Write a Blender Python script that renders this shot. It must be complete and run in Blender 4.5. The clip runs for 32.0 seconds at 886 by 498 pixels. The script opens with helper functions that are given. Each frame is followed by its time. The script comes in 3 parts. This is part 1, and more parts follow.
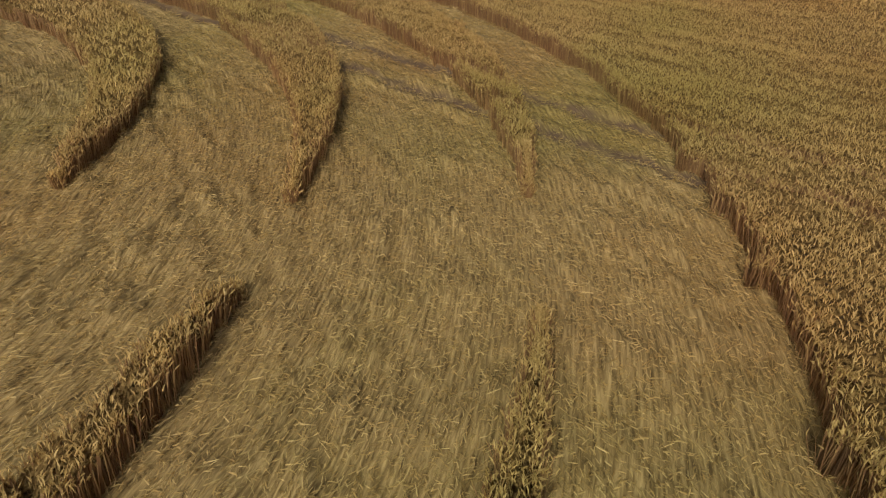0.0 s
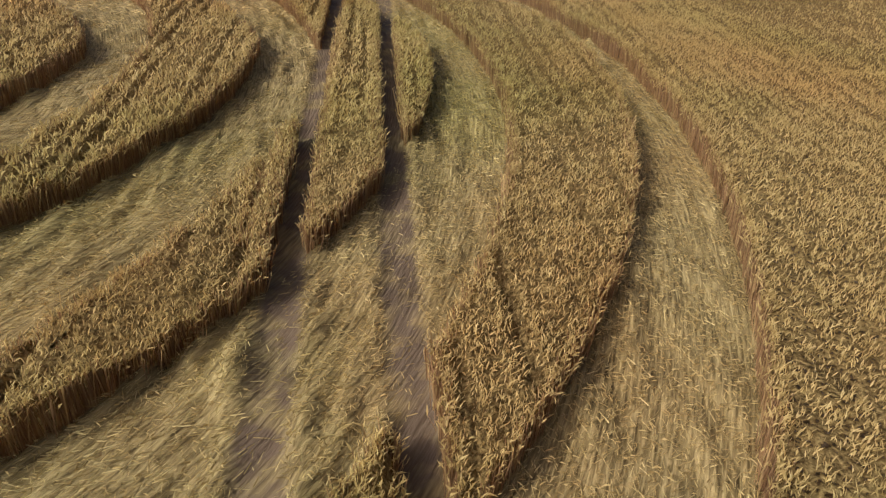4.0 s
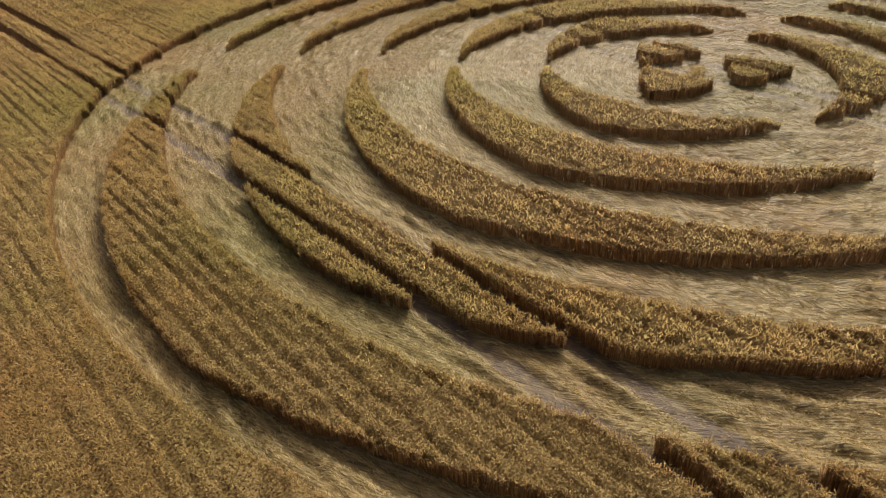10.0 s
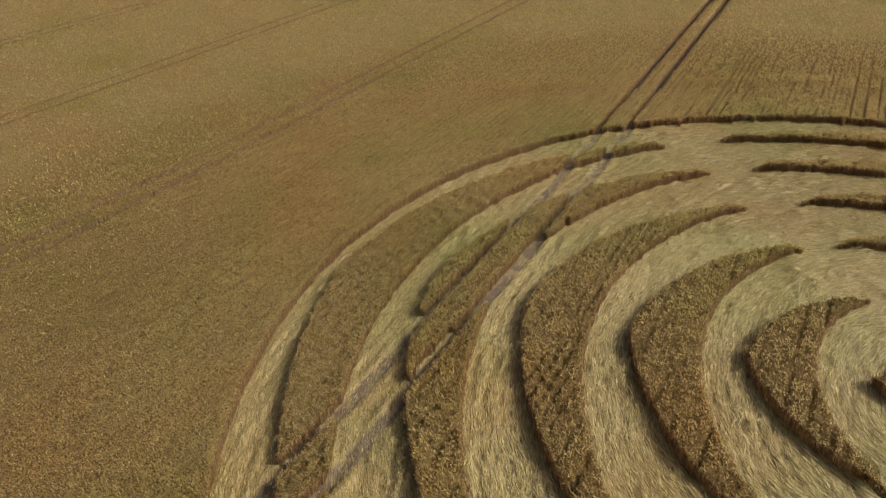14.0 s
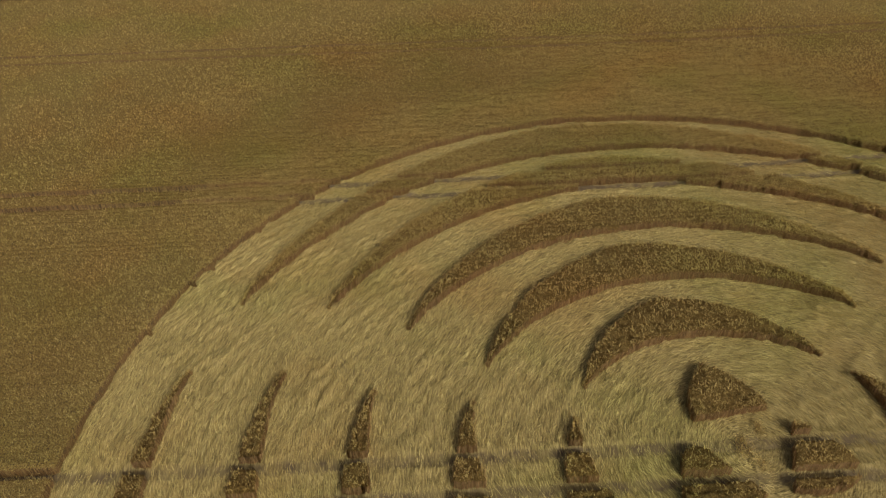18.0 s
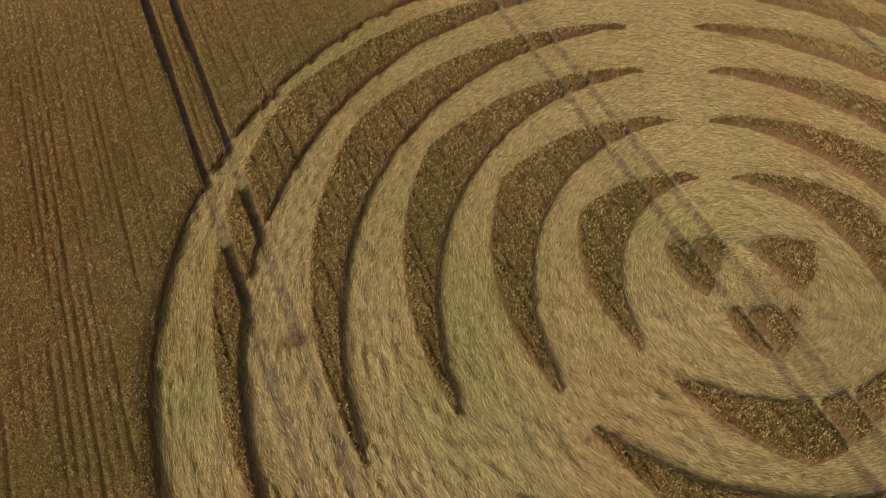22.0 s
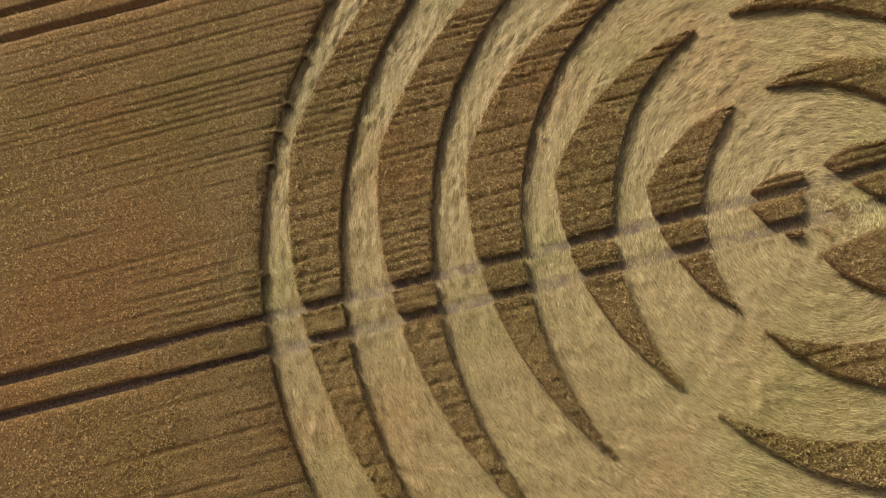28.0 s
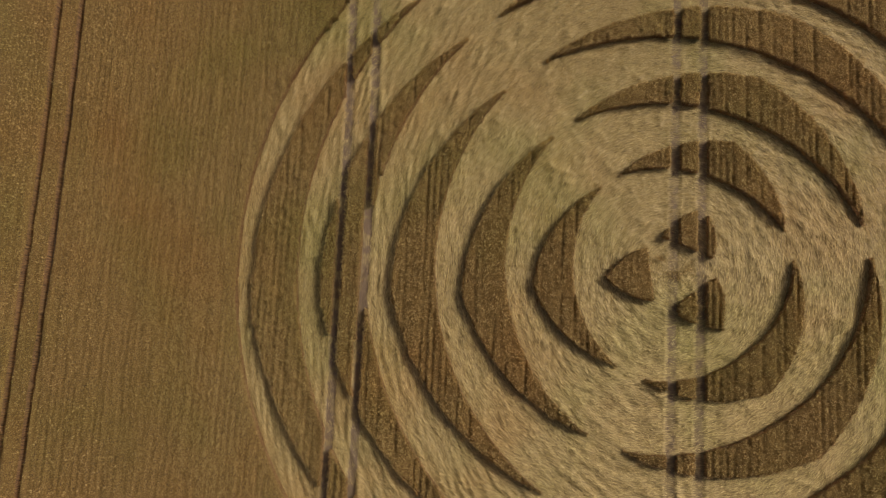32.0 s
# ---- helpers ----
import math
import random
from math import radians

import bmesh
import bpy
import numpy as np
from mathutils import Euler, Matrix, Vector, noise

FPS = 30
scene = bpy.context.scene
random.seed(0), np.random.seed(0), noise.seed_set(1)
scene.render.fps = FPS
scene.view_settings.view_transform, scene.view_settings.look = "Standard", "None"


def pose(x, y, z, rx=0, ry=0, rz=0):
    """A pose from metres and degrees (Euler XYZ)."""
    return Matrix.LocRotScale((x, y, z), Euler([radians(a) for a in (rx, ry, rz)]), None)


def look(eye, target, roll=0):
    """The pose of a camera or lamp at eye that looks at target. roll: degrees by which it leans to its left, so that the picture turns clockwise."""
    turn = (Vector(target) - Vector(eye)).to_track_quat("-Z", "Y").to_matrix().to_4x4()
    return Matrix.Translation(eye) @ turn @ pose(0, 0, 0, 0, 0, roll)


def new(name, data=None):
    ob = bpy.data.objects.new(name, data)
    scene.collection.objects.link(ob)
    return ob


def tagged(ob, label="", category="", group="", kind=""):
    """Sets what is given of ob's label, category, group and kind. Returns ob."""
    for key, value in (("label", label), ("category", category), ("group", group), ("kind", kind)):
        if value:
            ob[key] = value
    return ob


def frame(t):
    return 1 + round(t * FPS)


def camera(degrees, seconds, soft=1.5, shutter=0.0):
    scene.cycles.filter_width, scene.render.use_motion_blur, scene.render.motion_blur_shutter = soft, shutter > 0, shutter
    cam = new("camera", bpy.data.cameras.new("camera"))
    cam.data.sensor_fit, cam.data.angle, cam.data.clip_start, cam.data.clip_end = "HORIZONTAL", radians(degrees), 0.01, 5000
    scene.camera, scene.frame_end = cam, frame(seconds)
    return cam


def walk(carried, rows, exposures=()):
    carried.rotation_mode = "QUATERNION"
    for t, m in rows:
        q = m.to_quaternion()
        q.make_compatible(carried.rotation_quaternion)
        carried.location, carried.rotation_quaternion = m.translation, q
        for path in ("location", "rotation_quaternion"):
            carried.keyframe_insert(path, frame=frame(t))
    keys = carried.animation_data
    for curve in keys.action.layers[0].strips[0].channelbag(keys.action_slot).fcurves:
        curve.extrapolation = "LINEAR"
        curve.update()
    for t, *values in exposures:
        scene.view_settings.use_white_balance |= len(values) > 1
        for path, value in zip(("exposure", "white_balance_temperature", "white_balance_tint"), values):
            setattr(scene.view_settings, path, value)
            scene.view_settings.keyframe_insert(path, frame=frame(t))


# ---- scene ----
cam = camera(64.5, 32.0, soft=1.3)
PATH = [
    (0.0, -8.36, 28.56, 7.06, 58.68, -1.43, 133.11),
    (0.5, -10.39, 27.77, 7.04, 58.66, -1.45, 136.22),
    (1.0, -12.51, 26.79, 6.97, 58.50, -1.51, 139.71),
    (1.5, -14.56, 25.68, 6.96, 58.27, -1.68, 143.84),
    (2.0, -16.48, 24.56, 6.94, 58.26, -1.88, 149.41),
    (2.5, -18.28, 23.56, 6.91, 58.17, -1.80, 154.69),
    (3.0, -19.93, 22.60, 6.86, 58.18, -1.70, 160.08),
    (3.5, -21.82, 21.57, 6.87, 58.38, -1.92, 167.74),
    (4.0, -24.36, 20.33, 6.97, 58.39, -2.30, 175.13),
    (4.5, -27.21, 18.83, 7.13, 58.09, -2.80, -176.94),
    (5.0, -30.05, 16.92, 7.13, 57.64, -2.75, -165.28),
    (5.5, -32.78, 14.55, 7.06, 57.33, -2.02, -150.04),
    (6.0, -35.38, 11.74, 7.09, 57.39, -1.00, -133.44),
    (6.5, -37.81, 8.55, 7.39, 57.70, -0.19, -118.07),
    (7.0, -39.88, 5.08, 8.11, 57.54, 0.00, -105.08),
    (7.5, -41.32, 1.32, 8.97, 57.06, -0.03, -93.36),
    (8.0, -42.06, -2.75, 9.97, 56.67, 0.06, -81.64),
    (8.5, -41.85, -7.05, 10.90, 56.70, 0.23, -69.44),
    (9.0, -40.61, -11.47, 11.76, 56.93, 0.67, -58.13),
    (9.5, -38.50, -15.68, 12.68, 57.08, 1.22, -49.01),
    (10.0, -35.59, -19.44, 13.57, 57.16, 1.70, -41.85),
    (10.5, -32.25, -22.45, 14.56, 57.48, 1.93, -34.21),
    (11.0, -28.99, -24.56, 15.80, 57.92, 1.84, -26.30),
    (11.5, -25.88, -26.10, 17.07, 58.31, 1.74, -17.89),
    (12.0, -22.98, -27.31, 18.18, 58.64, 1.59, -8.92),
    (12.5, -19.97, -28.34, 19.33, 58.85, 1.41, 3.13),
    (13.0, -16.67, -29.15, 20.40, 58.63, 1.39, 13.81),
    (13.5, -13.18, -29.67, 21.30, 58.27, 1.40, 22.11),
    (14.0, -9.45, -29.71, 22.12, 58.03, 1.51, 29.78),
    (14.5, -5.29, -29.21, 23.20, 57.65, 1.74, 37.51),
    (15.0, -1.18, -28.42, 24.42, 57.12, 1.90, 44.82),
    (15.5, 2.70, -27.35, 25.66, 56.41, 1.96, 51.70),
    (16.0, 6.37, -25.88, 26.77, 55.57, 1.96, 58.42),
    (16.5, 9.93, -23.84, 27.61, 54.66, 1.96, 65.32),
    (17.0, 13.43, -21.17, 28.13, 53.76, 1.99, 72.60),
    (17.5, 16.77, -17.99, 28.37, 52.86, 1.95, 80.11),
    (18.0, 19.59, -14.71, 28.50, 51.81, 1.59, 87.12),
    (18.5, 21.79, -11.48, 28.83, 50.29, 0.88, 94.22),
    (19.0, 23.51, -8.43, 29.41, 48.35, 0.03, 101.82),
    (19.5, 24.88, -5.30, 30.20, 46.07, -0.53, 110.20),
    (20.0, 26.22, -1.92, 31.37, 43.65, -0.93, 118.89),
    (20.5, 26.74, 1.84, 31.92, 41.73, -0.87, 127.97),
    (21.0, 26.69, 5.65, 32.14, 40.06, -0.87, 137.70),
    (21.5, 26.42, 9.28, 32.46, 38.38, -1.17, 147.02),
    (22.0, 25.66, 12.37, 32.83, 36.29, -1.63, 155.68),
    (22.5, 24.47, 15.16, 33.24, 34.06, -1.91, 163.95),
    (23.0, 22.87, 17.75, 33.72, 31.83, -2.05, 172.02),
    (23.5, 20.88, 20.06, 34.29, 29.53, -1.95, -179.44),
    (24.0, 18.55, 22.07, 34.94, 27.24, -1.65, -170.25),
    (24.5, 16.08, 23.58, 35.65, 24.77, -1.18, -161.12),
    (25.0, 13.48, 24.53, 36.40, 22.21, -0.49, -152.42),
    (25.5, 10.66, 24.97, 37.13, 19.75, 0.45, -144.24),
    (26.0, 7.48, 24.97, 37.78, 17.68, 1.57, -136.47),
    (26.5, 3.93, 24.62, 38.29, 16.20, 2.74, -128.86),
    (27.0, 0.10, 23.92, 38.62, 15.34, 3.74, -121.09),
    (27.5, -3.64, 22.77, 38.70, 14.84, 4.32, -112.83),
    (28.0, -7.00, 21.06, 39.12, 14.33, 4.56, -103.64),
    (28.5, -9.77, 18.81, 39.93, 13.47, 4.56, -93.40),
    (29.0, -11.90, 15.99, 41.06, 12.24, 4.66, -82.23),
    (29.5, -13.51, 12.74, 42.54, 10.95, 4.87, -70.21),
    (30.0, -14.32, 8.97, 44.19, 9.84, 5.37, -57.24),
    (30.5, -14.47, 5.03, 46.15, 9.06, 5.88, -43.46),
    (31.0, -13.92, 1.06, 47.83, 8.57, 6.21, -29.10),
    (31.5, -12.78, -2.42, 49.74, 7.96, 6.22, -14.20),
    (32.0, -11.30, -5.59, 51.91, 7.58, 5.88, 2.73),
]
# seconds, stops, kelvin, tint
EXPOSURES = [(0.0, -0.94, 6600, 11), (2.0, -0.71, 6250, 10), (3.0, -0.49, 5900, 10), (4.0, -0.38, 5780, 9), (7.0, -0.29, 6400, 10), (9.0, -0.36, 6400, 10), (11.0, -0.40, 6350, 9),
             (13.0, -0.49, 6000, 4), (14.0, -0.46, 5900, 2), (17.0, -0.82, 6300, -2), (18.0, -1.02, 6600, -4), (19.0, -1.25, 6950, 5), (20.0, -1.27, 7000, 9),
             (22.0, -0.82, 6500, 10), (23.0, -0.76, 6450, 10), (24.0, -0.82, 6500, 11), (27.0, -0.33, 6000, 9), (28.0, -0.21, 6000, 9), (30.0, -0.51, 6300, 11), (32.0, -0.74, 6600, 11)]
walk(cam, [(t, pose(x, y, z, rx, ry, rz)) for t, x, y, z, rx, ry, rz in PATH], EXPOSURES)

# ---- sky, sun, exposure ----
SUN_AZIMUTH, SUN_HEIGHT = 28.0, 38.0
world = bpy.data.worlds.new("world")
scene.world = world
world.use_nodes = True
sky = world.node_tree.nodes.new("ShaderNodeTexSky")
sky.sky_type, sky.sun_disc = "NISHITA", False
sky.sun_elevation, sky.sun_rotation = radians(SUN_HEIGHT), radians(90 - SUN_AZIMUTH)
sky.air_density, sky.dust_density = 0.3, 9.0
sky_back = world.node_tree.nodes["Background"]
sky_back.inputs["Strength"].default_value = 0.16
world.node_tree.links.new(sky.outputs[0], sky_back.inputs["Color"])
sun = new("sun", bpy.data.lights.new("sun", "SUN"))
sun.data.energy, sun.data.angle, sun.data.color = 3.85, radians(0.53), (1.0, 0.945, 0.83)
sun_way = Vector((math.cos(radians(SUN_AZIMUTH)) * math.cos(radians(SUN_HEIGHT)),
                  math.sin(radians(SUN_AZIMUTH)) * math.cos(radians(SUN_HEIGHT)), math.sin(radians(SUN_HEIGHT))))
sun.matrix_world = look(sun_way * 200, (0, 0, 0))

# ---- plan of the pattern, metres ----
RADIUS = 32.65                                  # edge of the flattened disc
CROP = 0.78                                     # height of the standing wheat
SECTORS = (67.5, 187.5, 307.5)                  # middles of the three sectors, degrees
RINGS = [(31.4, 27.95, 28.6), (26.05, 22.65, 23.55), (20.75, 17.45, 18.45), (15.55, 12.25, 13.3), (10.35, 7.35, 8.1)]
# angle from a sector's middle line to the clockwise and to the other tip of each crescent, outermost first
SPANS = {67.5: [(54.0, 56.9), (54.7, 56.5), (51.0, 54.0), (50.8, 55.2), (44.0, 52.4)],
         187.5: [(53.6, 57.5), (55.1, 54.0), (53.6, 52.5), (54.5, 55.0), (55.0, 51.5)],
         307.5: [(51.0, 55.7), (53.0, 54.9), (52.2, 54.1), (53.0, 58.5), (52.6, 59.5)]}
TRACK = 0.62                                    # width of one wheel track
GAUGE = 1.95
# middle of each pair of wheel tracks, and how far it leans north and south of the bend at y = 10
PAIRS = [(-142.5, 0, 0), (-118.5, 0, 0), (-94.5, 0, 0), (-70.5, 0, 0), (-48.6, 0, 0.02), (-23.75, -0.03, 0), (0.85, 0.01, 0.01),
         (25.2, 0, 0), (49.6, 0, 0), (74.0, 0, 0), (98.0, 0, 0)]
TRACKS = sorted((x + s * GAUGE / 2, (north, south)) for x, north, south in PAIRS for s in (-1, 1))
SLOTS = [(-22.05, 5.6, 9.6, 0.12), (-25.55, -8.6, -3.2, 0.1), (-23.2, -9.6, -6.0, 0.1)]   # short narrow gaps: x, from y, to y, half width
LOW = np.array([(-9, 28), (-15, 25), (-20, 22), (-27, 18), (-33, 12), (-37, 7), (-40, -3), (-38, -15), (-32, -22)], float)
rng = np.random.default_rng(7)


# ---- small tools ----
LATTICE = rng.random((256, 256))


def wave(x, y, size, shift=0):
    """Smooth noise from 0 to 1 with features of about that size."""
    u, v = np.asarray(x) / size + 17.3 * shift, np.asarray(y) / size + 9.1 * shift
    iu, iv = np.floor(u).astype(int), np.floor(v).astype(int)
    fu, fv = u - iu, v - iv
    fu, fv = fu * fu * (3 - 2 * fu), fv * fv * (3 - 2 * fv)
    at = lambda a, b: LATTICE[(iu + a) % 256, (iv + b) % 256]
    return (at(0, 0) * (1 - fu) + at(1, 0) * fu) * (1 - fv) + (at(0, 1) * (1 - fu) + at(1, 1) * fu) * fv


ROW = 0.48                                      # between drill rows


def rows_dip(x, y, wide=0.06):
    """How far the drill rows sink the canopy: thin lines along y, some bolder, broken here and there."""
    n = np.floor(x / ROW + 0.5)
    bold = LATTICE[(n.astype(int) * 7) % 256, 11]
    off = np.abs(x - n * ROW + 0.05 * (wave(n * 5.3, y, 1.5, 3) - 0.5))
    even = np.clip((-19 - x) / 4, 0, 1)         # to the west every row shows
    gate = np.clip(2.5 * (wave(n * 9.7, y, 3.5, 4) - 0.44 + 0.5 * bold ** 2 + 0.22 * even), 0, 1)
    return np.clip(1.5 - off / wide, 0, 1) * gate * np.maximum(0.25 + 0.75 * bold, 0.7 * even)


def bent(k, y):
    """How far a wheel track lies off its middle line at y."""
    return np.where(y > 10, k[0], k[1]) * (y - 10)


def track_width(tx):
    return TRACK if tx > -40 else 0.5


def in_track(x, y, grow=0.0):
    hit = np.zeros(np.shape(x), bool)
    for tx, k in TRACKS:
        hit |= np.abs(x - tx - bent(k, y)) < track_width(tx) / 2 + grow
    return hit


def near_path(x, y):
    """Distance in the plan from the low first third of the flight."""
    best = np.full(np.shape(x), 1e9)
    for a, b in zip(LOW[:-1], LOW[1:]):
        d = b - a
        s = np.clip(((x - a[0]) * d[0] + (y - a[1]) * d[1]) / (d @ d), 0, 1)
        best = np.minimum(best, np.hypot(x - a[0] - s * d[0], y - a[1] - s * d[1]))
    return best


def edges(ring, spans, phi):
    """Inner and outer edge of a crescent at phi degrees off its sector's middle line, as distances from the pattern's middle."""
    out, inn, tip = ring
    swell = np.where((phi < 0) & (inn > 17) & (spans[1] in (57.5, 54.0, 52.5)), 1.4 if inn > 22 else 1.15, 0.92)
    f = np.clip(np.abs(phi) / np.where(phi < 0, spans[0], spans[1]), 0, 1)
    return inn + (tip - inn) * f ** 1.8, out - (out - tip) * f ** swell


def mesh_of(name, verts, faces, material=None, smooth=False):
    verts, faces = np.asarray(verts, np.float32), np.asarray(faces, np.int32)
    me = bpy.data.meshes.new(name)
    n, k = faces.shape
    me.vertices.add(len(verts))
    me.vertices.foreach_set("co", verts.ravel())
    me.loops.add(n * k)
    me.loops.foreach_set("vertex_index", faces.ravel())
    me.polygons.add(n)
    me.polygons.foreach_set("loop_start", np.arange(0, n * k, k, dtype=np.int32))
    me.update(calc_edges=True)
    me.validate()
    if smooth:
        me.shade_smooth()
    if material:
        me.materials.append(material)
    return me


def crop_part(verts, faces, rim, parent):
    """A block of standing wheat: canopy on top, stalks down its sides."""
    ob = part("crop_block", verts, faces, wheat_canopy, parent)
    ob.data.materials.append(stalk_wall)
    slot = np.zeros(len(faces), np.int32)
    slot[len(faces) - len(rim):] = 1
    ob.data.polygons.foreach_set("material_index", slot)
    return ob


def part(name, verts, faces, material, parent, label="", kind="", smooth=False):
    ob = new(name, mesh_of(name, verts, faces, material, smooth))
    ob.parent = parent
    return tagged(ob, label, kind=kind)


def skirt(verts, faces, foot=0.0, seams=()):
    """Walls down to the ground round the open edges of a sheet of quads."""
    edges = np.concatenate([faces[:, [i, (i + 1) % 4]] for i in range(4)])
    key = np.sort(edges, 1).astype(np.int64)
    code = key[:, 0] * (len(verts) + 1) + key[:, 1]
    _, first, count = np.unique(code, return_index=True, return_counts=True)
    rim = edges[first[count == 1]]
    rim = rim[np.hypot(*(verts[rim[:, 0], :2] - verts[rim[:, 1], :2]).T) > 1e-4]
    for seam in seams:
        rim = rim[~((np.abs(verts[rim[:, 0], 1] - seam) < 1e-3) & (np.abs(verts[rim[:, 1], 1] - seam) < 1e-3))]
    ids = np.unique(rim)
    low = verts[ids].copy()
    low[:, 2] = foot
    place = np.full(len(verts), -1)
    place[ids] = len(verts) + np.arange(len(ids))
    quads = np.c_[rim[:, 1], rim[:, 0], place[rim[:, 0]], place[rim[:, 1]]]
    return np.r_[verts, low], np.r_[faces, quads], rim


def unit(v):
    return v / np.maximum(np.linalg.norm(v, axis=1, keepdims=True), 1e-9)


def ears_at(base, size, lean_least=0.05, lean_most=0.85, slim=0.08):
    """Wheat ears that lean and nod from the points given: slim spindles folded along their middle."""
    n = len(base)
    turn = rng.uniform(0, 2 * np.pi, n)
    lean = rng.uniform(lean_least, lean_most, n)
    axis = unit(np.c_[np.cos(turn) * np.sin(lean), np.sin(turn) * np.sin(lean), np.cos(lean)] + np.array([-0.22, -0.12, 0.0]))
    side = unit(np.cross(axis, rng.normal(size=(n, 3))))
    over = np.cross(axis, side)
    long = (size * rng.uniform(0.7, 1.3, n))[:, None]
    wide = long * slim * rng.uniform(0.75, 1.3, n)[:, None]
    nod = np.c_[np.cos(turn), np.sin(turn), -0.6 * np.ones(n)] * long * rng.uniform(0, 0.3, n)[:, None]
    waist = base + axis * long * 0.45
    verts = np.stack([base, waist + wide * side + 0.5 * wide * over, base + axis * long + nod, waist - wide * side + 0.5 * wide * over], 1).reshape(-1, 3)
    return verts, (np.arange(n)[:, None, None] * 4 + np.array([[0, 1, 2], [0, 2, 3]])).reshape(-1, 3)


def strew(verts, faces, per_m2):
    """Random points on quads that lie about level, so many a square metre (an array, one for each quad)."""
    q = verts[faces]
    area = 0.5 * np.abs(np.cross(q[:, 2, :2] - q[:, 0, :2], q[:, 3, :2] - q[:, 1, :2]))
    count = rng.poisson(area * per_m2)
    pick = np.repeat(np.arange(len(faces)), count)
    s, t = rng.random((2, len(pick), 1))
    q = q[pick]
    return (q[:, 0] * (1 - s) + q[:, 1] * s) * (1 - t) + (q[:, 3] * (1 - s) + q[:, 2] * s) * t


def stalks_on(a, b, per_m, stout=1.0):
    """Upright stalks along edges from a to b."""
    count = rng.poisson(np.hypot(*(b - a)[:, :2].T) * per_m)
    pick = np.repeat(np.arange(len(a)), count)
    n = len(pick)
    s = rng.random((n, 1))
    foot = a[pick] * (1 - s) + b[pick] * s
    tall = foot[:, 2:] + rng.uniform(-0.1, 0.16, (n, 1))
    foot = np.c_[foot[:, :2] + rng.normal(0, 0.035, (n, 2)), np.zeros(n)]
    head = np.c_[foot[:, :2] + rng.normal(0, 0.06, (n, 2)), tall]
    turn = rng.uniform(0, np.pi, n)
    wide = np.c_[np.cos(turn), np.sin(turn), np.zeros(n)] * rng.uniform(0.003, 0.007, (n, 1)) * stout
    verts = np.stack([foot - wide, foot + wide, head + wide * 1.3, head - wide * 1.3], 1).reshape(-1, 3)
    return verts, np.arange(4 * n).reshape(n, 4), head


# ---- materials ----
def shader(name):
    m = bpy.data.materials.new(name)
    m.use_nodes = True
    nt = m.node_tree
    return m, nt, nt.nodes["Principled BSDF"]


def add(nt, kind, **inputs):
    node = nt.nodes.new(kind)
    for key, value in inputs.items():
        key = key.replace("_", " ")
        node.inputs[key].default_value = value
    return node


def noise_tex(nt, scale, detail=3.0, vector=None):
    node = add(nt, "ShaderNodeTexNoise", Scale=scale, Detail=detail)
    if vector is not None:
        nt.links.new(vector, node.inputs["Vector"])
    return node.outputs["Fac"]


def ramp(nt, fac, stops):
    node = nt.nodes.new("ShaderNodeValToRGB")
    els = node.color_ramp.elements
    while len(els) < len(stops):
        els.new(0.5)
    for e, (p, c) in zip(els, stops):
        e.position, e.color = p, (*c, 1)
    nt.links.new(fac, node.inputs["Fac"])
    return node.outputs["Color"]


def mix(nt, fac, a, b, how="MIX"):
    node = nt.nodes.new("ShaderNodeMix")
    node.data_type, node.blend_type = "RGBA", how
    for sock, value in ((node.inputs[0], fac), (node.inputs[6], a), (node.inputs[7], b)):
        if isinstance(value, (int, float)):
            sock.default_value = value
        elif isinstance(value, tuple):
            sock.default_value = (*value, 1)
        else:
            nt.links.new(value, sock)
    return node.outputs[2]


def bump(nt, fac, strength, distance, shader_node):
    node = add(nt, "ShaderNodeBump", Strength=strength, Distance=distance)
    nt.links.new(fac, node.inputs["Height"])
    nt.links.new(node.outputs[0], shader_node.inputs["Normal"])


def gaps(nt, noise, low, high, leak=0.0, colour=None):
    """Open gaps between stalks where the noise is low; leak: the share of light that shines through the rest."""
    out = nt.nodes["Material Output"].inputs["Surface"]
    solid = nt.nodes["Principled BSDF"].outputs[0]
    if leak:
        thin = add(nt, "ShaderNodeBsdfTranslucent")
        nt.links.new(colour, thin.inputs["Color"])
        both = add(nt, "ShaderNodeMixShader", Fac=leak)
        nt.links.new(solid, both.inputs[1])
        nt.links.new(thin.outputs[0], both.inputs[2])
        solid = both.outputs[0]
    pick = add(nt, "ShaderNodeMixShader")
    nt.links.new(ramp(nt, noise, [(low, (0, 0, 0)), (high, (1, 1, 1))]), pick.inputs["Fac"])
    nt.links.new(add(nt, "ShaderNodeBsdfTransparent").outputs[0], pick.inputs[1])
    nt.links.new(solid, pick.inputs[2])
    nt.links.new(pick.outputs[0], out)


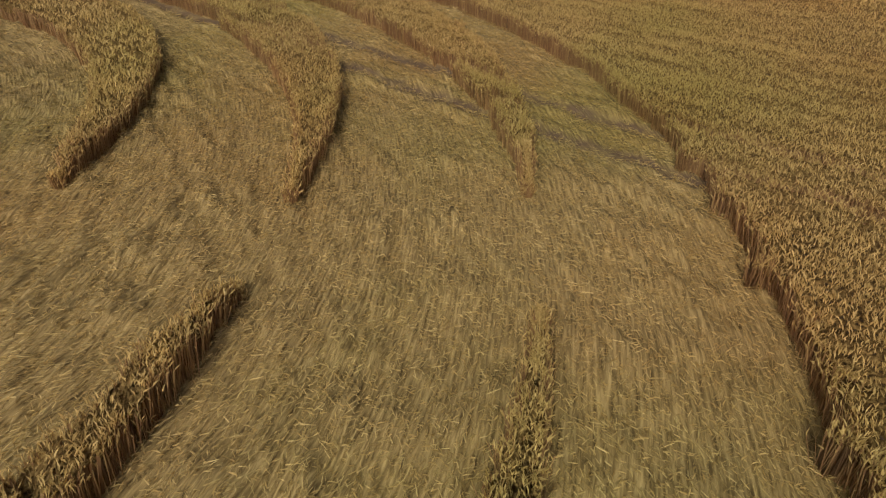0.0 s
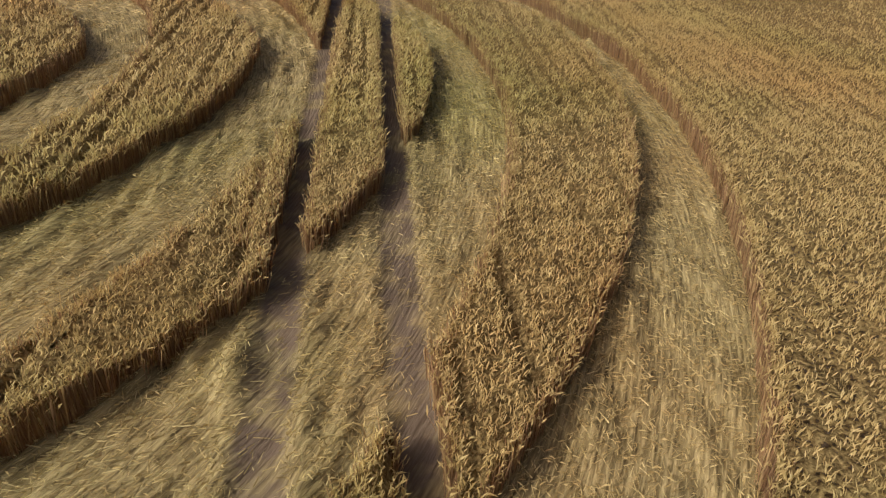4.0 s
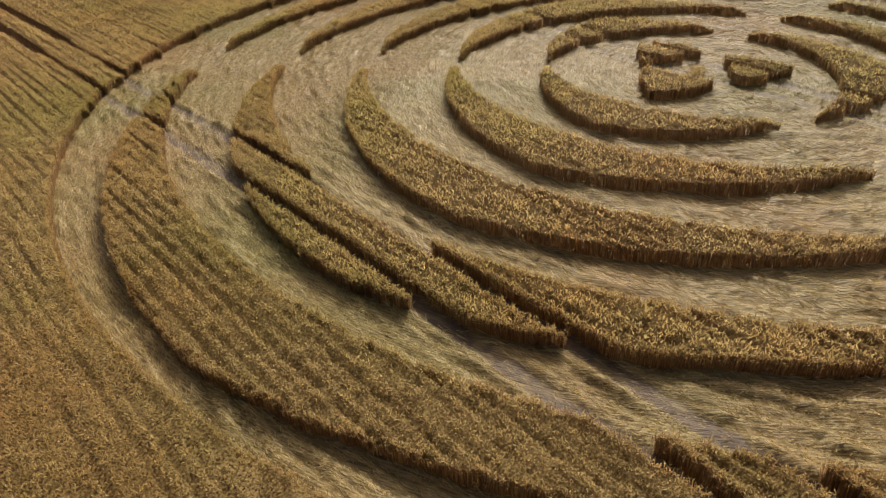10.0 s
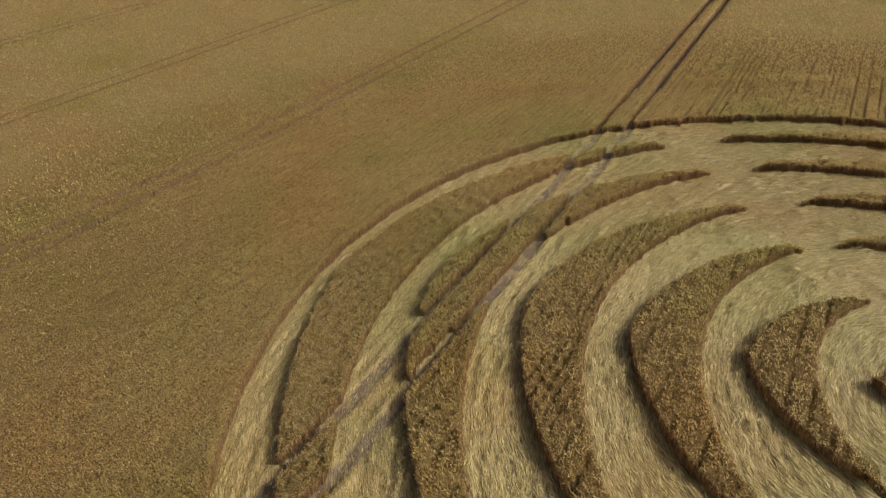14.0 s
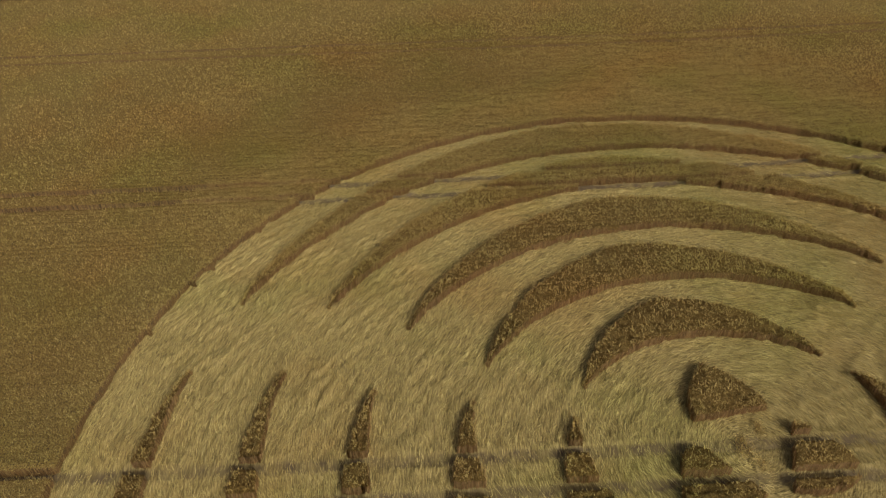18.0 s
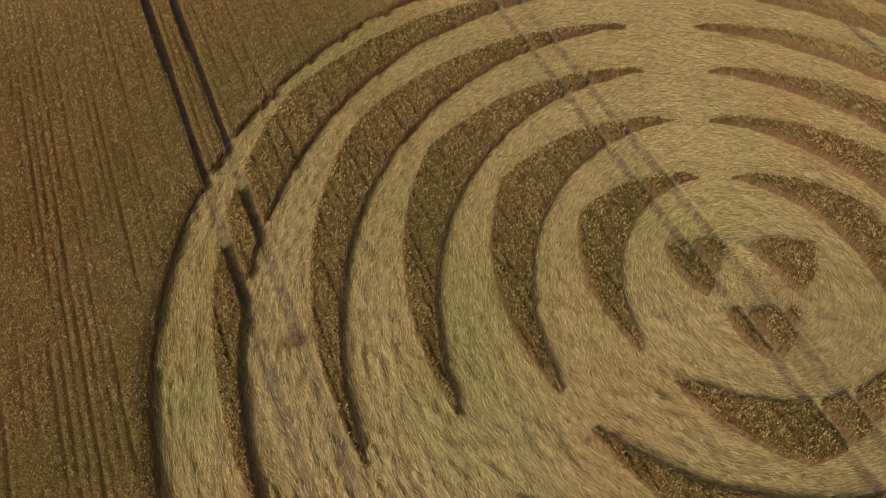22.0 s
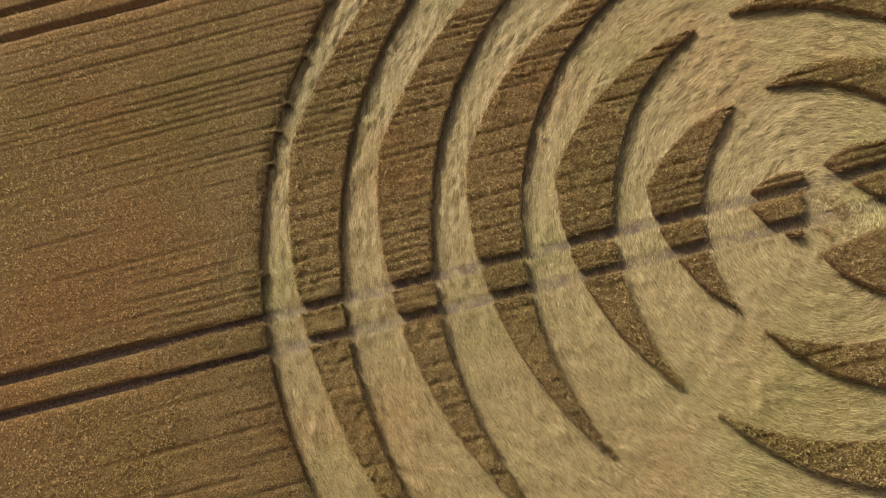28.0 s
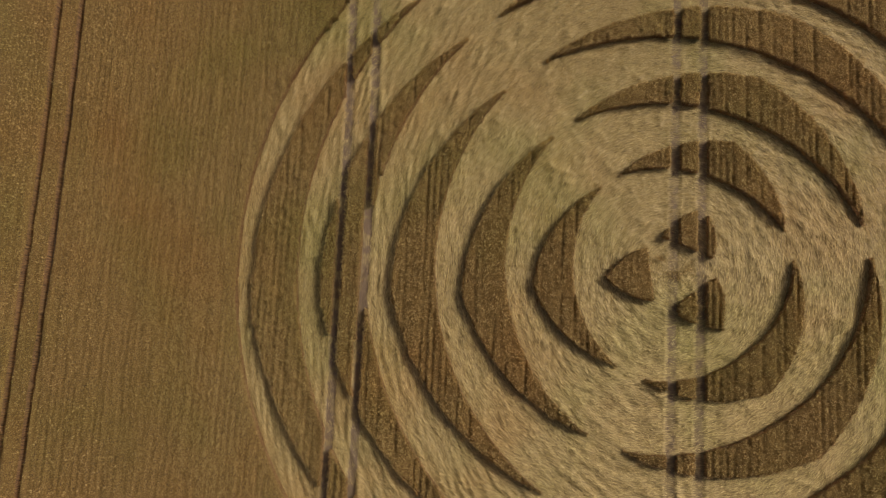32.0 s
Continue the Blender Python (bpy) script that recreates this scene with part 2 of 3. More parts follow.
def field_tint(nt, colour, ripeness=0.25):
    """Broad patches in which the ripening field turns greener or redder."""
    pos = add(nt, "ShaderNodeNewGeometry").outputs["Position"]
    green = ramp(nt, noise_tex(nt, 0.09, 4, pos), [(0.48, (0, 0, 0)), (0.68, (1, 1, 1))])
    move = add(nt, "ShaderNodeVectorMath")
    nt.links.new(pos, move.inputs[0])
    move.inputs[1].default_value = (37, 11, 5)
    red = ramp(nt, noise_tex(nt, 0.13, 4, move.outputs[0]), [(0.5, (0, 0, 0)), (0.7, (1, 1, 1))])
    flat_pos = add(nt, "ShaderNodeVectorMath")
    flat_pos.operation = "MULTIPLY"
    nt.links.new(pos, flat_pos.inputs[0])
    flat_pos.inputs[1].default_value = (1 / 66, 1 / 66, 0)
    far_out = add(nt, "ShaderNodeVectorMath")
    far_out.operation = "LENGTH"
    nt.links.new(flat_pos.outputs[0], far_out.inputs[0])
    ripe = ramp(nt, far_out.outputs["Value"], [(0.49, (0, 0, 0)), (0.62, (1, 1, 1))])
    colour = mix(nt, mix(nt, ripeness, (0, 0, 0), ripe), colour, mix(nt, 1.0, colour, (1.0, 0.85, 0.72), "MULTIPLY"))
    colour = mix(nt, mix(nt, 0.55, (0, 0, 0), green), colour, mix(nt, 1.0, colour, (0.72, 0.88, 0.62), "MULTIPLY"))
    return mix(nt, mix(nt, 0.4, (0, 0, 0), red), colour, mix(nt, 1.0, colour, (1.0, 0.80, 0.68), "MULTIPLY"))


def ear_material(name, low, mid, high, through_light=0.3, rough=0.62, gloss=0.25):
    m, nt, p = shader(name)
    island = add(nt, "ShaderNodeNewGeometry").outputs["Random Per Island"]
    colour = field_tint(nt, ramp(nt, island, [(0.0, low), (0.55, mid), (1.0, high)]))
    nt.links.new(colour, p.inputs["Base Color"])
    p.inputs["Roughness"].default_value = rough
    p.inputs["Specular IOR Level"].default_value = gloss
    thin = add(nt, "ShaderNodeBsdfTranslucent")
    nt.links.new(colour, thin.inputs["Color"])
    both = add(nt, "ShaderNodeMixShader", Fac=through_light)
    nt.links.new(p.outputs[0], both.inputs[1])
    nt.links.new(thin.outputs[0], both.inputs[2])
    nt.links.new(both.outputs[0], nt.nodes["Material Output"].inputs["Surface"])
    return m


wheat_ear = ear_material("wheat_ear", (0.50, 0.36, 0.14), (0.64, 0.475, 0.192), (0.73, 0.565, 0.25), 0.5, 0.6, 0.2)
wheat_stalk = ear_material("wheat_stalk", (0.24, 0.135, 0.068), (0.38, 0.235, 0.11), (0.52, 0.36, 0.163), 0.42, 0.6, 0.15)
straw = ear_material("straw", (0.31, 0.215, 0.085), (0.50, 0.378, 0.155), (0.70, 0.553, 0.255), 0.15, 0.5, 0.2)
straw_ear = ear_material("straw_ear", (0.34, 0.235, 0.09), (0.46, 0.33, 0.13), (0.58, 0.45, 0.20), 0.3, 0.7, 0.1)

wheat_canopy, nt, p = shader("wheat_canopy")
pos = add(nt, "ShaderNodeNewGeometry").outputs["Position"]
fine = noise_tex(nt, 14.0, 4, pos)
# dark stops here and the speckle below put shaded gaps between ears into colour
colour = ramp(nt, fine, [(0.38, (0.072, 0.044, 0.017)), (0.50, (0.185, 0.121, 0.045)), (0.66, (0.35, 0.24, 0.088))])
# lighter copy of the canopy: brightness of sunlit ears painted in, mixed by vertex
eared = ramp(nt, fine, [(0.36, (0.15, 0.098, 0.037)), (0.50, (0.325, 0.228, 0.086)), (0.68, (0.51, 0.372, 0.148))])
lit_cover = nt.nodes.new("ShaderNodeAttribute")
lit_cover.attribute_name = "lit_cover"
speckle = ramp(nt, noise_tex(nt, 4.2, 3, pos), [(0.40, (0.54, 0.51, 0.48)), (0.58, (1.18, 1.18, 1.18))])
colour = mix(nt, lit_cover.outputs["Fac"], field_tint(nt, mix(nt, 1.0, colour, speckle, "MULTIPLY"), 0.95), field_tint(nt, eared, 0.25))
nt.links.new(colour, p.inputs["Base Color"])
p.inputs["Roughness"].default_value = 0.8
p.inputs["Specular IOR Level"].default_value = 0.1
bump(nt, fine, 1.0, 0.12, p)
glow = ramp(nt, fine, [(0.40, (0.40, 0.24, 0.09)), (0.65, (0.62, 0.43, 0.17))])
gaps(nt, fine, 0.38, 0.40, 0.32, glow)

stalk_wall, nt, p = shader("stalk_wall")
upright = add(nt, "ShaderNodeMapping")
nt.links.new(add(nt, "ShaderNodeNewGeometry").outputs["Position"], upright.inputs["Vector"])
upright.inputs["Scale"].default_value = (26.0, 26.0, 1.4)
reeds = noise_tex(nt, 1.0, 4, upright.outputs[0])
# darker than wheat_stalk: shade between the stalks is put into the wall colour
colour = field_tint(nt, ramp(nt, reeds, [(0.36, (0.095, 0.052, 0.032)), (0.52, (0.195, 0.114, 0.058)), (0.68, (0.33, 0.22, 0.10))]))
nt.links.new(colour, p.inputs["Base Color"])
p.inputs["Roughness"].default_value = 0.75
p.inputs["Specular IOR Level"].default_value = 0.1
shine = ramp(nt, reeds, [(0.40, (0.44, 0.25, 0.12)), (0.7, (0.66, 0.46, 0.21))])
gaps(nt, reeds, 0.42, 0.445, 0.40, shine)
bump(nt, reeds, 1.0, 0.05, p)

straw_mat, nt, p = shader("straw_mat")
uv = add(nt, "ShaderNodeUVMap").outputs[0]
long_way = add(nt, "ShaderNodeMapping")
nt.links.new(uv, long_way.inputs["Vector"])
long_way.inputs["Scale"].default_value = (1.2, 11.0, 1.0)
grain = noise_tex(nt, 1.6, 5, long_way.outputs[0])
# darker than the straw on top, with the shade between straws painted in
colour = ramp(nt, grain, [(0.30, (0.11, 0.076, 0.031)), (0.48, (0.27, 0.197, 0.081)), (0.70, (0.48, 0.363, 0.162))])
worn_shade_by = nt.nodes.new("ShaderNodeAttribute")
worn_shade_by.attribute_name = "worn_shade"
mud_shade = noise_tex(nt, 1.3, 5, add(nt, "ShaderNodeNewGeometry").outputs["Position"])
mud_shade = mix(nt, 1.0, worn_shade_by.outputs["Color"], ramp(nt, mud_shade, [(0.40, (0.25, 0.25, 0.25)), (0.64, (0.9, 0.9, 0.9))]), "MULTIPLY")
# soil pressed through in the ruts, darkened further to paint in their shade
colour = mix(nt, mud_shade, field_tint(nt, colour), mix(nt, grain, (0.085, 0.056, 0.034), (0.185, 0.128, 0.078)))
nt.links.new(colour, p.inputs["Base Color"])
p.inputs["Roughness"].default_value = 0.55
p.inputs["Specular IOR Level"].default_value = 0.2
bump(nt, grain, 0.9, 0.06, p)

soil, nt, p = shader("soil")
pos = add(nt, "ShaderNodeNewGeometry").outputs["Position"]
lumps = noise_tex(nt, 9.0, 6, pos)
nt.links.new(ramp(nt, lumps, [(0.3, (0.08, 0.053, 0.034)), (0.55, (0.17, 0.118, 0.077)), (0.75, (0.28, 0.205, 0.14))]), p.inputs["Base Color"])
p.inputs["Roughness"].default_value = 0.95
bump(nt, lumps, 0.8, 0.06, p)

# ---- ground and wheel tracks ----
side = np.linspace(-700, 700, 15)
gx, gy = np.meshgrid(side, side, indexing="ij")
idx = np.arange(225).reshape(15, 15)
quads = np.stack([idx[:-1, :-1], idx[1:, :-1], idx[1:, 1:], idx[:-1, 1:]], -1).reshape(-1, 4)
ground = new("ground", mesh_of("ground", np.c_[gx.ravel(), gy.ravel(), np.full(225, -0.02)], quads, soil))
tagged(ground, "bare brown soil under the wheat field", "ground", kind="structure")


def sheet(us, vs):
    iu = np.arange(len(us) * len(vs)).reshape(len(us), len(vs))
    return np.stack([iu[:-1, :-1], iu[1:, :-1], iu[1:, 1:], iu[:-1, 1:]], -1).reshape(-1, 4)


for tx, k in TRACKS:
    ys = np.arange(-110, 171, 1.8)
    xs = np.linspace(-0.5, 0.5, 4) * (TRACK + 0.1)
    xx, yy = np.meshgrid(xs, ys, indexing="ij")
    zz = 0.035 - 0.03 * np.cos(xx / TRACK * 2 * np.pi) * 0.5 + 0.02 * wave(xx + tx, yy, 0.4, 5)
    ob = new("wheel_track", mesh_of("wheel_track", np.c_[(xx + tx + bent(k, yy)).ravel(), yy.ravel(), zz.ravel()], sheet(xs, ys), soil, True))
    tagged(ob, "bare soil wheel track of a tramline pressed through the wheat", "wheel track", "tramlines", "structure")

# ---- flattened disc of laid straw ----
NT = 900
theta = np.linspace(0, 2 * np.pi, NT + 1) + radians(7.5)
rad = np.r_[np.arange(0.05, 19.5, 0.25), np.linspace(19.5, RADIUS + 0.15, 104)]
tt, rr = np.meshgrid(theta, rad, indexing="ij")
mx, my = rr * np.cos(tt), rr * np.sin(tt)


def laid(x, y):
    """Height of the laid straw: tufts pressed over one another along the swirl."""
    r, a = np.hypot(x, y), np.arctan2(y, x)
    arc = np.where(r > 3, a * np.maximum(r, 3), a * 3)
    h = 0.015 + 0.25 * wave(arc * 0.4, r, 0.27, 1) ** 1.5 * (0.35 + wave(x, y, 1.7, 2)) + 0.05 * wave(arc, r * 1.4, 0.25, 6)
    rut = np.full(np.shape(x), 9.0)
    for tx, k in TRACKS:
        if abs(tx) < 34:
            rut = np.minimum(rut, np.abs(x - tx - bent(k, y)))
    ridge = np.where(x < -15, 0.17, 0.05)
    h = h + ridge * np.exp(-((rut - 0.5) / 0.16) ** 2) * wave(x * 2, y, 1.1, 15)
    pressed = np.clip((TRACK / 2 + 0.18 - rut) / 0.25, 0, 1)
    return h * (1 - 0.55 * pressed) + 0.045 * pressed


mz = laid(mx, my)
flat_faces = sheet(theta, rad)
flat = new("flattened_wheat", mesh_of("flattened_wheat", np.c_[mx.ravel(), my.ravel(), mz.ravel()], flat_faces, straw_mat, True))
layer = flat.data.uv_layers.new(name="UVMap")
loop_v = np.empty(len(flat.data.loops), np.int32)
flat.data.loops.foreach_get("vertex_index", loop_v)
layer.data.foreach_set("uv", np.c_[(tt * np.maximum(rr, 3)).ravel()[loop_v], rr.ravel()[loop_v]].astype(np.float32).ravel())
# wheel ruts: bare soil plus painted shade, strongest on the western pair
worn_shade = np.zeros(mx.size)
for tx, k in TRACKS:
    if abs(tx) < 34:
        hard = 1.8 if tx < -15 else 1.1
        worn_shade = np.maximum(worn_shade, hard * np.clip((TRACK / 2 + 0.12 - np.abs(mx - tx - bent(k, my))) / 0.2, 0, 1).ravel())
flat.data.attributes.new("worn_shade", "FLOAT", "POINT").data.foreach_set("value", worn_shade.astype(np.float32))
tagged(flat, "flattened golden wheat swirled round a crop circle", "flattened wheat", kind="structure")


def standing(x, y):
    """Whether a place lies in one of the crescents or petals."""
    r, a = np.hypot(x, y), np.degrees(np.arctan2(y, x))
    hit = np.zeros(np.shape(x), bool)
    for mid in SECTORS:
        phi = (a - mid + 180) % 360 - 180
        for ring, spans in zip(RINGS, SPANS[mid]):
            inn, out = edges(ring, spans, phi)
            hit |= (phi > -spans[0]) & (phi < spans[1]) & (r < out) & (r > inn)
    return hit


def straws(count, reach, size, stray):
    """Straws laid along the swirl at a reach of distances from the low flight; stray: how far they point astray."""
    r, a = RADIUS * np.sqrt(rng.random(count)), rng.uniform(0, 2 * np.pi, count)
    x, y = r * np.cos(a), r * np.sin(a)
    d = near_path(x, y)
    keep = ~standing(x, y) & ~(in_track(x, y) & (rng.random(count) < 0.7)) & (rng.random(count) > 0.85 * rows_dip(x, y, 0.075)) & (d >= reach[0]) & (d < reach[1])
    x, y, a = x[keep], y[keep], a[keep]
    n = len(x)
    way = a + np.pi / 2 + rng.normal(0, stray, n) + 0.9 * (wave(x, y, 1.3, 8) - 0.5) + 0.5 * (wave(x, y, 0.4, 9) - 0.5)
    turn = np.degrees(a) % 360 * radians(1) * np.hypot(x, y)
    comb = wave(turn * 0.4, np.hypot(x, y), 0.20, 16) - 0.5
    axis = np.c_[np.cos(way), np.sin(way), -0.27 + 0.26 * comb + rng.normal(0, 0.13, n)]
    roll = 1.0 * (wave(turn * 0.35, np.hypot(x, y), 0.20, 17) - 0.5) + rng.uniform(-1.0, 1.0, n)
    across = np.c_[-np.sin(way) * np.cos(roll), np.cos(way) * np.cos(roll), np.sin(roll)]
    long, wide = size[0] * rng.uniform(0.5, 1.5, (n, 1)), size[1] * rng.uniform(0.6, 1.5, (n, 1))
    c = np.c_[x, y, laid(x, y) + 0.02 + 0.06 * rng.random(n) ** 1.5]
    a0, a1 = c - axis * long / 2, c + axis * long / 2
    verts = np.stack([a0 - across * wide / 2, a0 + across * wide / 2, a1 + across * wide / 3, a1 - across * wide / 3], 1).reshape(-1, 3)
    faces = np.arange(4 * n).reshape(-1, 4)
    part("straw", verts, faces, straw, flat, "loose laid straw", "stuff")


straws(840000, (0, 14), (0.16, 0.012), 0.42)
straws(430000, (14, 99), (0.28, 0.015), 0.26)

# ears that lie among the laid straw where the flight is low
lie_r, lie_a = RADIUS * np.sqrt(rng.random(480000)), rng.uniform(0, 2 * np.pi, 480000)
lie_x, lie_y = lie_r * np.cos(lie_a), lie_r * np.sin(lie_a)
keep = (near_path(lie_x, lie_y) < 14) & ~standing(lie_x, lie_y) & ~in_track(lie_x, lie_y)
lie_v, lie_f = ears_at(np.c_[lie_x[keep], lie_y[keep], laid(lie_x[keep], lie_y[keep]) + 0.03 + 0.07 * rng.random(keep.sum())], 0.10, 0.8, 1.5)
part("fallen_ear_layer", lie_v, lie_f, straw_ear, flat, "wheat ears lying among the straw", "stuff")

# ---- standing crescents ----
STEP = 0.15


def density(x, y):
    d = near_path(x, y)
    return np.interp(d, [5, 9, 14, 18, 26], [520, 320, 200, 150, 120]), d


def clumped(base):
    """Thin the ears along drill rows and between clumps, and set them at uneven heights."""
    x, y = base[:, 0], base[:, 1]
    even = np.clip(1.6 - near_path(x, y) / 14, 0, 1)
    tall = wave(x, y, 0.30, 10)
    keep = np.clip(0.62 * even - 0.2 + (2.05 - 0.85 * even) * tall, 0, 1) * np.clip(1 - 1.3 * rows_dip(x, y, 0.1), 0, 1)
    keep = np.where(in_track(x, y, 0.11), keep * 0.25, keep)
    base = base[rng.random(len(base)) < keep]
    base[:, 2] += rng.uniform(-0.06, 0.14, len(base))
    return base


def dress(parent, verts, faces, rim, fringe=115):
    """Ears over the top of a block of wheat and stalks round its edge."""
    mid = verts[faces].mean(1)
    per, d = density(mid[:, 0], mid[:, 1])
    for near in (True, False):
        use = (d < 12) == near
        if not use.any():
            continue
        base = strew(verts, faces[use], per[use])
        if not len(base):
            continue
        base = clumped(base)
        v, f = ears_at(base, *((0.115, 0.0, 0.6, 0.085) if near else (0.17, 0.0, 0.65, 0.105)))
        part("ear_layer", v, f, wheat_ear, parent, "nodding wheat ears", "stuff")
    a, b = verts[rim[:, 0]], verts[rim[:, 1]]
    d = near_path(a[:, 0], a[:, 1])
    by_track = in_track(a[:, 0], a[:, 1], 0.16) & (d > 18)
    for lo, hi, per in ((0, 18, fringe), (18, 99, fringe * 0.33)):
        use = (d >= lo) & (d < hi) & ~by_track
        if use.any():
            v, f, head = stalks_on(a[use], b[use], per, 1.25 if lo == 0 else 1.9)
            if len(f):
                part("stalk_fringe", v, f, wheat_stalk, parent, "dry wheat stalks at the cut edge", "stuff")
                if lo:
                    head = head[::3]
                v, f = ears_at(head - np.array([0, 0, 0.04]), 0.13, 0.05, 0.8)
                part("ear_layer", v, f, wheat_ear, parent, "nodding wheat ears", "stuff")


def blocks_of(verts, faces):
    """Split a sheet of quads into its joined pieces."""
    label = np.arange(len(verts))
    while True:
        low = label[faces].min(1)
        new_label = label.copy()
        np.minimum.at(new_label, faces.ravel(), np.repeat(low, 4))
        new_label = new_label[new_label]
        if (new_label == label).all():
            break
        label = new_label
    of = label[faces[:, 0]]
    for piece in np.unique(of):
        own = faces[of == piece]
        ids = np.unique(own)
        place = np.full(len(verts), -1)
        place[ids] = np.arange(len(ids))
        yield verts[ids], place[own]


def top_of(x, y, deep=0.22, rough=1.0):
    return (CROP - 0.13 + rough * 0.19 * (wave(x, y, 0.30, 10) - 0.5) + rough * 0.12 * (wave(x, y * 0.35, 0.45, 12) - 0.5)
            + 0.08 * (wave(x, y, 1.6, 11) - 0.5) - deep * rows_dip(x, y))


def cut_grow(tx):
    return 0.04 if -30 < tx < -15 else 0.05


def crop_blocks(root, x, y, faces, jitter=0.03, grown=1.0):
    """Cut a flat sheet by the wheel tracks and raise what is left as blocks of standing wheat; grown: their share of the full height."""
    for tx, k in TRACKS:
        for s in (-1, 1):
            edge = tx + bent(k, y) + s * (TRACK / 2 + cut_grow(tx))
            snap = np.abs(x - edge) < STEP * 0.55
            x = np.where(snap, edge, x)
    x, y = x + rng.normal(0, jitter, len(x)), y + rng.normal(0, jitter, len(y))
    cx, cy = x[faces].mean(1), y[faces].mean(1)
    for tx, k in TRACKS:
        away = np.abs(cx - tx - bent(k, cy)) >= TRACK / 2 + cut_grow(tx)
        faces, cx, cy = faces[away], cx[away], cy[away]
    for sx, y0, y1, half in SLOTS:
        away = (np.abs(cx - sx) >= half) | (cy < y0) | (cy > y1)
        faces, cx, cy = faces[away], cx[away], cy[away]
    verts = np.c_[x, y, top_of(x, y, 0.24, np.clip(1.9 - near_path(x, y) / 10, 0.4, 1)) * grown]
    for v, f in blocks_of(verts, faces):
        full_v, full_f, rim = skirt(v, f)
        block = crop_part(full_v, full_f, rim, root)
        # canopy colour lightened along the low flight, lifting the shade between ears
        gap_lift = 0.42 * np.clip(1.6 - near_path(full_v[:, 0], full_v[:, 1]) / 14, 0, 1)
        block.data.attributes.new("lit_cover", "FLOAT", "POINT").data.foreach_set("value", gap_lift.astype(np.float32))
        dress(block, v, f, rim)


for mid in SECTORS:
    for ring, spans in zip(RINGS, SPANS[mid]):
        nu = int(radians(sum(spans)) * ring[2] / STEP)
        nv = max(3, int((ring[0] - ring[1]) / STEP))
        phi = np.linspace(-spans[0], spans[1], nu + 1)
        ri, ro = edges(ring, spans, phi)
        mean, half = (ro + ri) / 2, np.maximum((ro - ri) / 2, 0.05)
        across = np.linspace(-1, 1, nv + 1)
        r = mean[:, None] + half[:, None] * across[None]
        a = np.radians(np.repeat(phi[:, None] + mid, nv + 1, 1))
        root = new("standing_wheat_crescent")
        tagged(root, "crescent of standing ripe wheat with sharp tips in a crop circle", "wheat crescent", "crescents of the crop circle")
        to_tip = np.radians(np.where(phi < 0, spans[0] + phi, spans[1] - phi)) * ring[2]
        crop_blocks(root, (r * np.cos(a)).ravel(), (r * np.sin(a)).ravel(), sheet(phi, across),
                    grown=np.repeat(np.clip(0.5 + to_tip / 1.8, 0, 1), nv + 1))

# three petals round the middle
for mid in SECTORS:
    n = 22
    s = np.linspace(0, 1, 22)                   # from the inner edge to the tip
    across = np.linspace(-1, 1, 23)
    along = 1.9 + 3.15 * s
    half = 1.9 * np.maximum(1 - s ** 1.9, 0.02)
    u = np.repeat(along[:, None], 23, 1)
    v = half[:, None] * across[None]
    a = radians(mid)
    root = new("standing_wheat_petal")
    tagged(root, "small petal of standing wheat round the middle of the crop circle", "wheat petal", "petals of the crop circle")
    crop_blocks(root, (u * math.cos(a) - v * math.sin(a)).ravel(), (u * math.sin(a) + v * math.cos(a)).ravel(), sheet(s, across), 0.015)

# single tufts left standing among the laid straw
for tuft_x, tuft_y, tuft_r, tuft_h in ((24.8, -6.6, 0.36, 0.75), (-0.1, -0.25, 0.3, 0.3), (0.9, 0.2, 0.2, 0.22), (-1.1, 0.9, 0.2, 0.25)):
    k = int(420 * tuft_r)
    ang, rad_t = rng.uniform(0, 2 * np.pi, k), tuft_r * np.sqrt(rng.random(k))
    foot = np.c_[tuft_x + 1.8 * rad_t * np.cos(ang), tuft_y + rad_t * np.sin(ang), np.zeros(k)]
    head = foot + np.c_[rng.normal(0, 0.12, k), rng.normal(0, 0.12, k), tuft_h * rng.uniform(0.6, 1.2, k)]
    slim = np.c_[np.cos(ang), np.sin(ang), np.zeros(k)] * 0.008
    root = new("wheat_tuft")
    root.location = (tuft_x, tuft_y, 0)
    shift = np.array([tuft_x, tuft_y, 0])
    part("stalk_bunch", np.stack([foot - slim, foot + slim, head + slim, head - slim], 1).reshape(-1, 3) - shift,
         np.arange(4 * k).reshape(k, 4), wheat_stalk, root, "dry wheat stalks", "stuff")
    v, f = ears_at(head, 0.15, 0.2, 1.2)
    part("ear_bunch", v - shift, f, wheat_ear, root, "nodding wheat ears", "stuff")
    tagged(root, "small tuft of wheat still standing among flattened straw", "wheat tuft", "tufts left standing")

# ---- the field round the circle ----
field = new("wheat_field")
tagged(field, "wide field of ripe standing wheat with drill rows", "wheat field", kind="structure")


